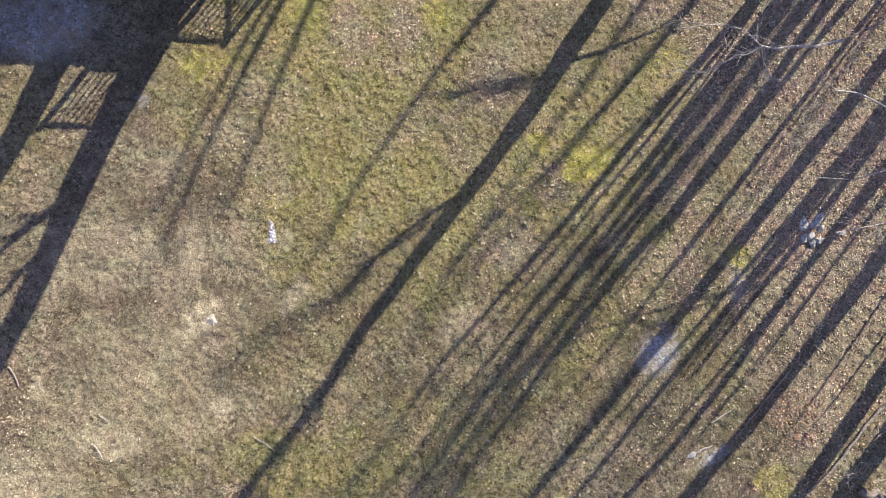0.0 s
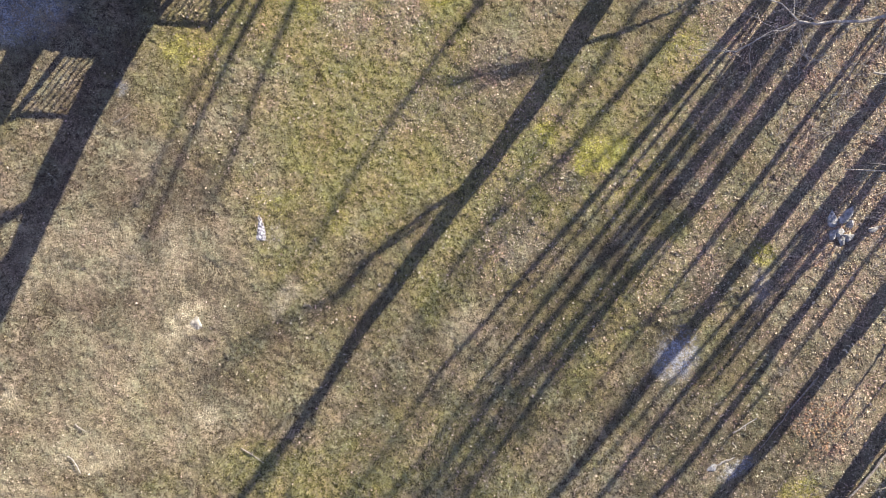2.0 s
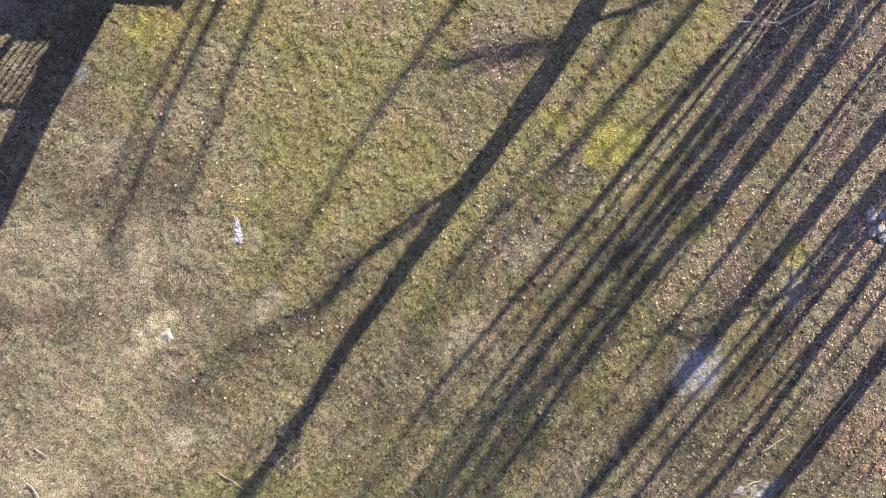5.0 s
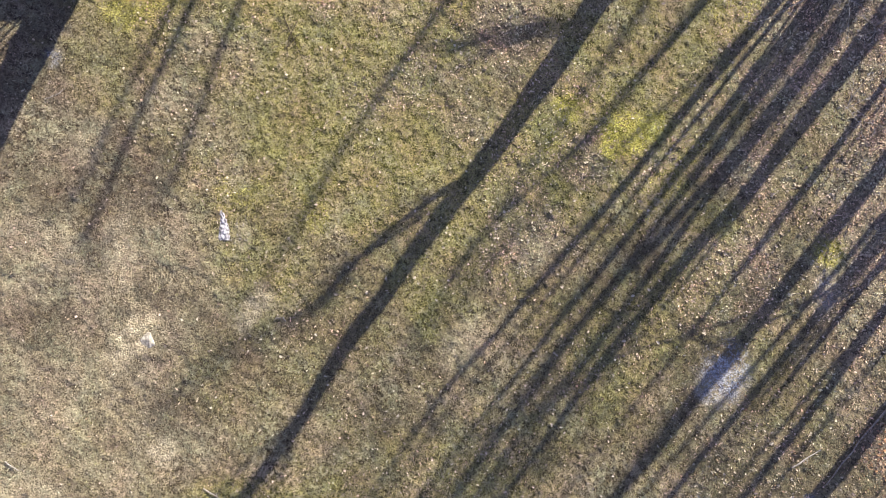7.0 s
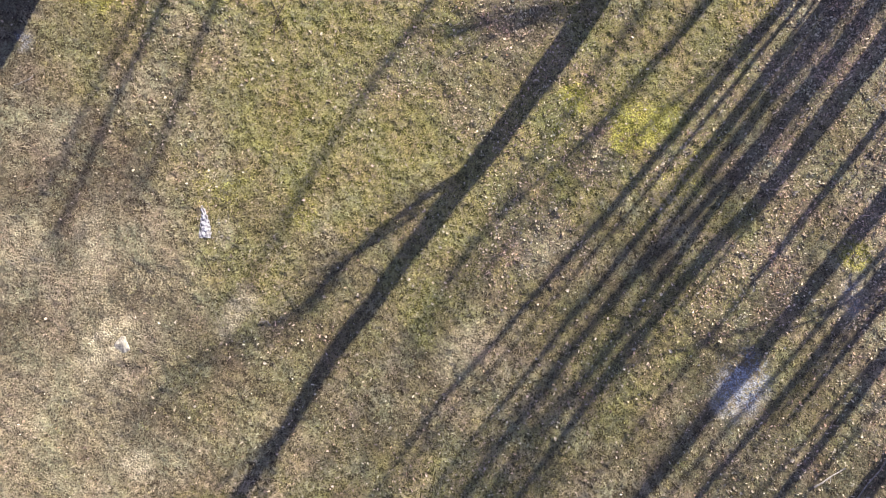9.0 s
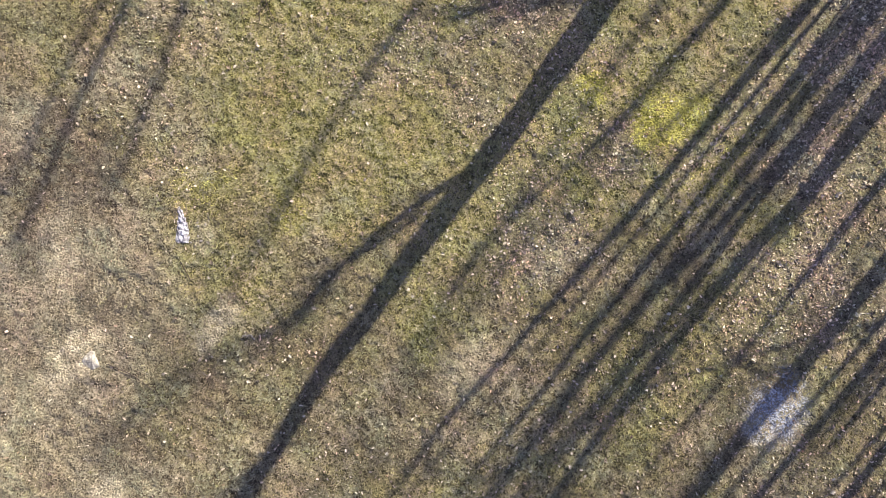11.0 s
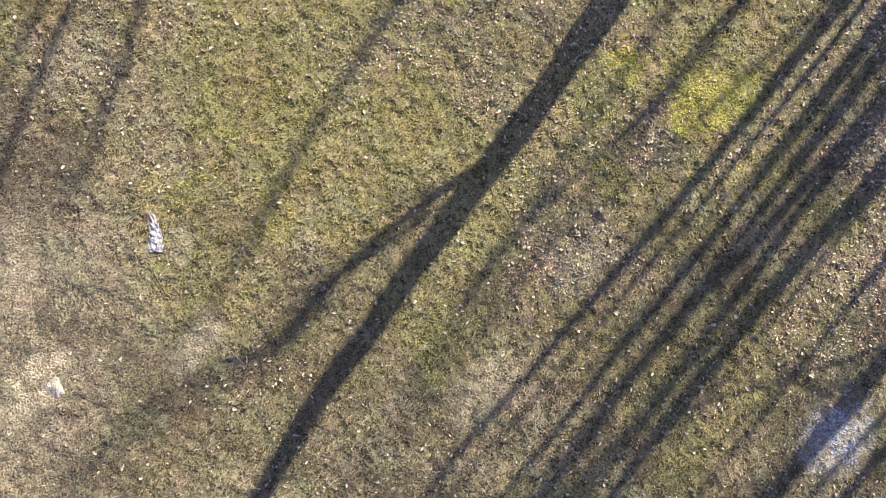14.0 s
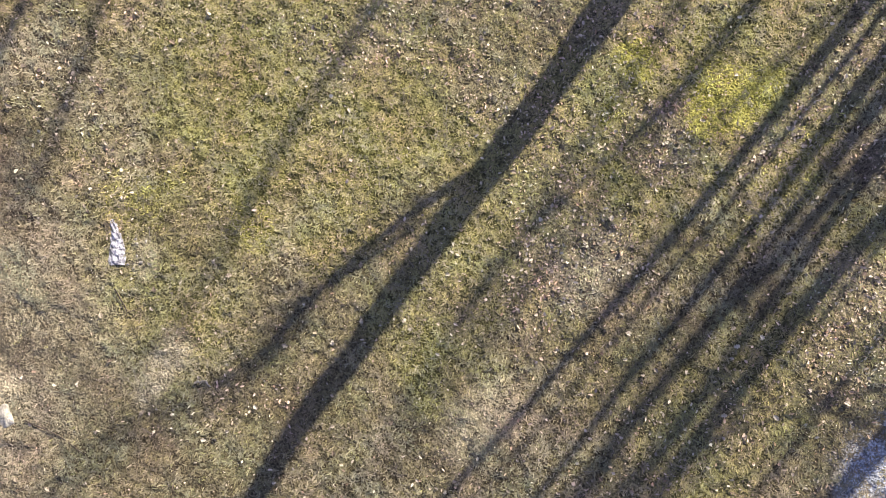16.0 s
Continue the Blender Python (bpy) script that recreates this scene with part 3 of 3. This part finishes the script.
x, y, (moss, green, pale, leaf) = scatter(150000, lambda x, y, m, g, p, l: (0.35 + 0.65 * clumps(x, y, 31)) * (1.0 - 0.45 * l - 0.62 * p - 0.8 * m))
k = len(x)
tone = np.clip(0.16 + 0.68 * rs.beta(0.8, 0.9, k) + 0.7 * (fbm(x, y, 0.3, 37, 2) - 0.5) + 1.0 * (fbm(x, y, 0.6, 67, 3) - 0.5) + 0.6 * (fbm(x, y, 1.9, 71, 2) - 0.5) + 0.45 * pale - 0.28 * dark_shaded(x, y), 0, 1)
hue = np.clip(green * rs.uniform(0, 1.5, k), 0, 1)
x, y = tufts(x, y, 7, 0.013)
k = len(x)
cloud("dry_grass", blades(x, y, rs.uniform(0.020, 0.055, k), rs.uniform(0.006, 0.014, k), rs.uniform(0.0, 0.5, k), 0.4), DRY,
      {"tone": np.clip(np.repeat(tone, 7) * rs.uniform(0.8, 1.2, k), 0, 1), "hue": np.repeat(hue, 7)},
      "short dry straw-coloured winter grass in flattened tufts", "grass")

x, y, (moss, green, pale, leaf) = scatter(430000, lambda x, y, m, g, p, l: (0.1 + 0.9 * clumps(x, y, 33)) * (0.9 - 0.35 * l - 0.55 * p - 0.85 * m))
k = len(x)
cloud("thatch", blades(x, y, 0.018 + 0.045 * rs.beta(1.2, 2.0, k), rs.uniform(0.007, 0.017, k), rs.uniform(0.0, 0.45, k), 0.6), DRY,
      {"tone": np.clip(0.48 + 0.7 * (rs.beta(0.7, 0.8, k) - 0.46) + 1.2 * (fbm(x, y, 0.6, 67, 3) - 0.5) + 0.5 * (fbm(x, y, 0.3, 37, 2) - 0.5) + 0.4 * pale - 0.28 * dark_shaded(x, y), 0, 1), "hue": np.clip(green * rs.uniform(0, 1.5, k), 0, 1)},
      "crumbled thatch and broken straw on the lawn", "thatch")

x, y, (moss, green, pale, leaf) = scatter(110000, lambda x, y, m, g, p, l: (0.2 + 0.8 * clumps(x, y, 41)) * (0.08 + 0.72 * g + 0.3 * m - 0.2 * p))
k = len(x)
tone = np.clip(0.2 + 0.5 * rs.beta(1.0, 1.0, k) + 0.6 * (fbm(x, y, 0.3, 39, 2) - 0.45) - 0.15 * dark_shaded(x, y), 0, 1)
hue = rs.uniform(0, 1, k) ** 2
x, y = tufts(x, y, 5, 0.011)
k = len(x)
cloud("green_grass", blades(x, y, rs.uniform(0.018, 0.042, k), rs.uniform(0.005, 0.010, k), rs.uniform(0.0, 0.6, k), 0.4), GREENS,
      {"tone": np.clip(np.repeat(tone, 5) * rs.uniform(0.75, 1.2, k), 0, 1), "hue": np.repeat(hue, 5)}, "short olive-green grass among the dead thatch", "grass")

x, y, (moss, green, pale, leaf) = scatter(800000, lambda x, y, m, g, p, l: 0.9 * m * (0.3 + 0.7 * clumps(x, y, 47)))
k = len(x)
cloud("moss", blades(x, y, (0.010 + 0.04 * clumps(x, y, 47)) * rs.uniform(0.7, 1.2, k), rs.uniform(0.004, 0.010, k), rs.uniform(0.1, 0.9, k)), MOSSY,
      {"tone": np.clip(0.35 * rs.beta(1, 1, k) + 0.75 * clumps(x, y, 47), 0, 1), "hue": rs.uniform(0, 1, k) ** 2}, "bright yellow-green moss cushions in the lawn", "moss")


def leaves(x, y, size, curl):
    """Curled leaves: two quads each, folded along the midrib, with uneven outlines."""
    k = len(x)
    a, t1, t2 = rs.uniform(0, 2 * math.pi, k), rs.normal(0, 0.45, k), rs.normal(0, 0.5, k)
    dx, dy = np.cos(a), np.sin(a)
    z = rise(x, y) + 0.005 + size * 0.25 * np.abs(t1)
    out = np.empty((k, 2, 4, 3))
    wide = size * rs.uniform(0.2, 0.65, k)

    def pt(u, v, lift):
        u, v = u + rs.uniform(-0.14, 0.14, k), v + rs.uniform(-0.16, 0.16, k)
        px, py = x + dx * u * size - dy * v * wide, y + dy * u * size + dx * v * wide
        return np.stack([px, py, z + u * size * t1 + v * wide * t2 + lift * size], 1)
    stem, tip = pt(-0.5, 0, 0), pt(0.5, 0, 0)
    for side, sgn in ((0, 1), (1, -1)):
        out[:, side, 0], out[:, side, 1] = stem, tip
        out[:, side, 2], out[:, side, 3] = pt(0.2, 0.5 * sgn, curl), pt(-0.25, 0.45 * sgn, curl)
    return out.reshape(2 * k, 4, 3)


x, y, (moss, green, pale, leaf) = scatter(420000, lambda x, y, m, g, p, l: l * (0.42 + 0.58 * clumps(x, y, 53)))
k = len(x)
cloud("leaf_litter", leaves(x, y, 0.013 + 0.052 * rs.beta(1.3, 2.6, k), rs.uniform(0.02, 0.4, k)), LEAF,
      {"tone": np.repeat(np.clip(rs.beta(1.8, 0.6, k), 0, 1), 2), "hue": np.repeat(np.clip(0.7 * rs.uniform(0, 1, k) ** 3 + 0.7 * smooth(1.1 - np.hypot(x - 7.3, y + 2.95), 0, 0.8), 0, 1), 2)},
      "curled tan and brown fallen leaves on the lawn", "leaves")

x, y, (moss, green, pale, leaf) = scatter(110000, lambda x, y, m, g, p, l: (0.1 + 0.9 * smooth(fbm(x, y, 0.5, 59), 0.35, 0.7)) * (1 - 0.6 * l) * (1 - 0.8 * p))
k = len(x)
cloud("leaf_scraps", leaves(x, y, 0.008 + 0.028 * rs.beta(0.8, 6.0, k), rs.uniform(0.02, 0.4, k)), LEAF,
      {"tone": np.repeat(rs.beta(1.2, 0.9, k), 2), "hue": np.repeat(0.6 * rs.uniform(0, 1, k) ** 3, 2)},
      "small torn leaf scraps strewn over the grass", "leaves")

x, y, (moss, green, pale, leaf) = scatter(260000, lambda x, y, m, g, p, l: 0.02 + 0.03 * smooth(x, -1, 3) + 0.8 * l ** 1.2 * (0.35 + 0.65 * clumps(x, y, 53)))
k = len(x)
cloud("leaf_litter", leaves(x, y, 0.016 + 0.042 * rs.beta(1.3, 2.2, k), rs.uniform(0.02, 0.22, k)), LEAF,
      {"tone": np.repeat(np.clip(rs.beta(2.0, 1.3, k), 0, 1), 2), "hue": np.repeat(0.75 * rs.uniform(0, 1, k) ** 3, 2)},
      "curled tan and brown fallen leaves on the lawn", "leaves")

x, y, (moss, green, pale, leaf) = scatter(26000, lambda x, y, m, g, p, l: 0.25 + 0.4 * l)
k = len(x)
cloud("twig_litter", blades(x, y, rs.uniform(0.04, 0.16, k), rs.uniform(0.003, 0.007, k), rs.uniform(0.0, 0.25, k)), TWIG,
      {"tone": rs.uniform(0, 1, k), "hue": rs.uniform(0, 1, k) ** 2}, "small broken twigs and stalks on the ground", "twigs")


# ---- single things on the lawn ----
def stick(points, thick, material=BARK, label="crooked broken stick lying on the lawn"):
    ob = tagged(new("stick"), label, "stick", group="sticks on the lawn")
    ob.location = (points[0][0], points[0][1], rise(np.array([points[0][0]]), np.array([points[0][1]]))[0])
    rng = random.Random(int(points[0][0] * 997))
    line = []
    for i in range(len(points) - 1):
        for q in range(4):
            u = q / 4
            line.append([points[i][c] * (1 - u) + points[i + 1][c] * u for c in (0, 1)])
    line.append(list(points[-1]))
    path = [Vector((p[0] - ob.location.x + rng.uniform(-0.4, 0.4) * thick, p[1] - ob.location.y + rng.uniform(-0.4, 0.4) * thick, thick * 0.7 + 0.022 + 0.006 * rng.random())) for p in line]
    verts, faces = [], []
    k = len(path) - 1
    tube(verts, faces, path, [thick / 2 * (1 - 0.45 * i / k) * rng.uniform(0.85, 1.1) for i in range(k + 1)], 7)
    mesh_object("stem", verts, faces, material, ob, True)
    if k >= 4:
        verts, faces = [], []
        i = k // 2
        tube(verts, faces, [path[i], path[i] + Vector((rng.uniform(-1, 1), rng.uniform(-1, 1), 0.2)) * thick * 3], [thick * 0.25, thick * 0.12], 5)
        mesh_object("stub", verts, faces, material, ob, True)
    return ob


def stone(x, y, rx, ry, rz, turn, material=STONE, label="rough pale grey field stone sunk in leaf litter"):
    rng = random.Random(int(x * 1371 + y * 717))
    bm = bmesh.new()
    bmesh.ops.create_icosphere(bm, subdivisions=3, radius=1)
    off = Vector((rng.uniform(0, 50), rng.uniform(0, 50), rng.uniform(0, 50)))
    cuts = [(Vector((rng.uniform(-1, 1), rng.uniform(-1, 1), rng.uniform(-0.3, 1))).normalized(), rng.uniform(0.45, 0.75)) for _ in range(8)]
    for v in bm.verts:
        d = v.co.normalized()
        v.co = d * (0.95 + 0.4 * noise.noise(d * 1.3 + off) + 0.10 * noise.noise(d * 4 + off))
        for face, deep in cuts:
            v.co -= face * max(0, v.co.dot(face) - deep)
        v.co = Vector((v.co.x * rx, v.co.y * ry, v.co.z * rz))
    me = bpy.data.meshes.new("stone")
    bm.to_mesh(me)
    bm.free()
    me.materials.append(material)
    ob = tagged(new("stone", me), label, "stone", group="stones")
    ob.matrix_world = pose(x, y, rise(np.array([x]), np.array([y]))[0] + rz * 0.35, 0, 0, turn)
    return ob


stick(((-6.77, -4.38), (-6.66, -4.46), (-6.52, -4.68)), 0.030, PALE_BARK)
stick(((-6.72, -3.80), (-6.50, -3.93)), 0.022, PALE_BARK)
stick(((-8.58, -2.98), (-8.45, -3.13), (-8.32, -3.38)), 0.026, PALE_BARK)
stick(((-3.62, -4.03), (-3.18, -4.28)), 0.020, PALE_BARK)
stick(((5.66, -3.15), (6.11, -2.84)), 0.030, PALE_BARK, "straight pale stick lying on the lawn")
stick(((7.24, -1.98), (6.72, -2.66), (6.18, -3.43)), 0.03, GREY_WOOD, "long pale fallen branch lying along a shadow")
stick(((9.30, -2.50), (8.75, -3.15), (8.31, -3.81), (7.70, -4.48)), 0.06, GREY_WOOD, "grey weathered fallen branch among leaves")
stick(((8.75, -4.28), (9.05, -4.36), (9.60, -4.62)), 0.20, BARK, "thick short fallen log among leaves")
stick(((5.34, -3.82), (5.52, -3.70), (5.72, -3.62)), 0.04, PALE_BARK)
for q in range(9):
    sx, sy = 7.38 + 0.21 * (q % 3) + random.uniform(-0.09, 0.09), 0.70 + 0.22 * (q // 3) + random.uniform(-0.10, 0.10)
    stone(sx, sy, random.uniform(0.07, 0.20), random.uniform(0.07, 0.15), random.uniform(0.05, 0.09), random.uniform(0, 180))
stone(8.27, 0.93, 0.12, 0.07, 0.06, 20)
stone(5.30, -3.84, 0.12, 0.09, 0.05, 40, label="pale stone on bare ground beside a stick")
stone(-4.63, -1.78, 0.13, 0.16, 0.05, 10, WARM_STONE, label="flat pale stone in the bare lawn")


def shrub(x, y, stems, reach, seed):
    """A low tangle of arching bare stems."""
    rng = random.Random(seed)
    root = tagged(new("shrub"), "low bare shrub of thin pale arching stems", "shrub", group="shrubs in the leaf litter")
    root.location = (x, y, 0)
    for _ in range(stems):
        verts, faces = [], []
        w = rng.uniform(0, 2 * math.pi)
        line = wander(rng, (rng.uniform(-0.08, 0.08), rng.uniform(-0.08, 0.08), -0.03), (math.cos(w), math.sin(w), rng.uniform(0.5, 1.4)), reach * rng.uniform(0.6, 1.2), 9, 0.22, -0.13)
        tube(verts, faces, line, [0.006 - 0.004 * j / 9 for j in range(10)], 5)
        for j in (4, 6):
            tw = wander(rng, line[j], (line[j] - line[j - 1]) + Vector((rng.uniform(-0.12, 0.12), rng.uniform(-0.12, 0.12), 0.0)), reach * 0.35, 5, 0.3, -0.05)
            tube(verts, faces, tw, [0.0035 - 0.0018 * q / 5 for q in range(6)], 4)
        mesh_object("stem", verts, faces, PALE_BARK, root, True)


shrub(8.75, 2.55, 12, 1.1, 1)
shrub(9.05, 1.10, 11, 1.0, 2)
shrub(7.70, 3.75, 10, 0.9, 3)
shrub(8.35, 4.60, 10, 1.0, 4)
shrub(8.85, -4.05, 7, 0.9, 5)
shrub(9.20, -2.90, 6, 0.8, 6)
shrub(6.70, 4.10, 9, 1.0, 7)
shrub(7.40, 2.75, 11, 1.0, 8)
shrub(8.30, 3.40, 12, 1.1, 9)
shrub(8.60, 1.75, 11, 0.9, 10)
shrub(7.10, 4.95, 8, 0.9, 11)
shrub(8.70, 0.35, 8, 0.8, 12)
shrub(6.30, 2.70, 6, 0.8, 13)
DARK_TWIG = bark_material("dark_twig", (0.04, 0.03, 0.025), (0.12, 0.09, 0.07), 40)
TW = "thin dark twig lying on the lawn"
stick(((-4.42, -1.80), (-4.06, -1.94), (-3.76, -2.12)), 0.014, DARK_TWIG, TW)
stick(((-3.57, -0.37), (-3.42, -0.61), (-3.28, -0.56)), 0.014, DARK_TWIG, TW)
stick(((-2.88, 3.53), (-2.72, 3.21), (-2.56, 2.90)), 0.016, DARK_TWIG, TW)
stick(((-2.65, 3.45), (-2.77, 3.17), (-2.77, 2.84)), 0.014, DARK_TWIG, TW)
stick(((-2.83, 2.99), (-2.60, 3.26)), 0.014, DARK_TWIG, TW)
stick(((-2.95, 3.20), (-2.70, 3.38)), 0.012, DARK_TWIG, TW)
stick(((-6.56, 1.93), (-6.40, 2.01), (-6.25, 2.12)), 0.022, GREY_WOOD)
stick(((-2.66, -1.31), (-2.58, -1.28), (-2.50, -1.34)), 0.030, GREY_WOOD, "short curled piece of grey bark on the lawn")
for q in range(7):
    stone(-3.40 + random.uniform(-0.16, 0.16), 0.02 + random.uniform(-0.2, 0.16), random.uniform(0.012, 0.03), random.uniform(0.01, 0.022), 0.012, random.uniform(0, 180),
          WARM_STONE, "small pale pebble in the grass")


def shard():
    """A bleached wedge of rotten wood: ragged outline, thin, split along its length."""
    rng = random.Random(4)
    bm = bmesh.new()
    left, right = [], []
    for i in range(15):
        u = i / 14
        half = 0.018 + 0.085 * u ** 1.6 * (1 - 0.5 * u ** 6)
        lean = 0.035 * math.sin(u * 2.4)
        left.append((-half - rng.uniform(0, 0.014) + lean, 0.20 - 0.40 * u))
        right.append((half + rng.uniform(0, 0.014) + lean, 0.20 - 0.40 * u + rng.uniform(-0.02, 0.02)))
    rows = []
    for (xl, yl), (xr, yr) in zip(left, right):
        row = []
        for q in range(7):
            w = q / 6
            lift = 0.004 + 0.012 * math.sin(w * math.pi) + rng.uniform(-0.012, 0.012)
            row.append(bm.verts.new((xl * (1 - w) + xr * w, yl * (1 - w) + yr * w, lift)))
        rows.append(row)
    for i in range(14):
        for q in range(6):
            bm.faces.new((rows[i][q], rows[i + 1][q], rows[i + 1][q + 1], rows[i][q + 1]))
    edge = [e for e in bm.edges if e.is_boundary]
    low = bmesh.ops.extrude_edge_only(bm, edges=edge)["geom"]
    for v in low:
        if isinstance(v, bmesh.types.BMVert):
            v.co.z = -0.02
    me = bpy.data.meshes.new("wood_shard")
    bm.to_mesh(me)
    bm.free()
    me.materials.append(PAPER)
    ob = tagged(new("wood_shard", me), "bleached white wedge of rotten wood in the grass", "wood shard")
    ob.matrix_world = pose(-3.63, 0.12, rise(np.array([-3.63]), np.array([0.12]))[0] + 0.03, 0, 0, 8) @ Matrix.Diagonal((1.15, 1.2, 1.0, 1))


shard()


# ---- single fallen leaves that can be told apart ----
def leaf_mesh(seed):
    rng = random.Random(seed)
    bm = bmesh.new()
    ribs = []
    k = 6
    for i in range(k + 1):
        u = i / k
        half = 0.36 * math.sin(math.pi * (0.06 + 0.9 * u)) ** 0.8 * (1.25 if i % 2 else 0.72) * rng.uniform(0.85, 1.15)
        arch = 0.16 * math.sin(math.pi * u) + 0.10 * u * rng.uniform(-1, 1)
        ribs.append([bm.verts.new((u - 0.5, w * half, arch + abs(w) * 0.22 * rng.uniform(0.3, 1.2))) for w in (-1, 0, 1)])
    for i in range(k):
        for q in (0, 1):
            bm.faces.new((ribs[i][q], ribs[i + 1][q], ribs[i + 1][q + 1], ribs[i][q + 1]))
    me = bpy.data.meshes.new("leaf")
    bm.to_mesh(me)
    bm.free()
    m, n, l, b = shader("single_leaf", 0.7, 0.25)
    info = n.new("ShaderNodeObjectInfo").outputs["Random"]
    l.new(mix(n, l, info, (0.20, 0.14, 0.09), (0.66, 0.57, 0.42)), b.inputs["Base Color"])
    me.materials.append(m)
    return me


LEAVES = [leaf_mesh(q) for q in range(5)]
PALE_SPOTS = [(-3.05, 2.28), (-4.49, 1.76), (-1.79, 1.95), (-1.25, -2.42), (-3.06, -1.85), (0.57, -0.24), (-0.43, 0.9), (0.4, 2.9)]
rl = random.Random(12)
for q in range(150):
    lx, ly = PALE_SPOTS[q] if q < len(PALE_SPOTS) else (rl.uniform(-5.0, 5.5), rl.uniform(-3.2, 3.4))
    size = rl.uniform(0.04, 0.072)
    ob = tagged(new("leaf", LEAVES[q % 5]), "curled dry tan leaf lying on the grass", "leaf", group="fallen leaves on the grass")
    ob.matrix_world = pose(lx, ly, rise(np.array([lx]), np.array([ly]))[0] + 0.012, rl.uniform(-25, 25), rl.uniform(-25, 25), rl.uniform(0, 360)) @ Matrix.Diagonal((size, size * 0.9, size, 1))
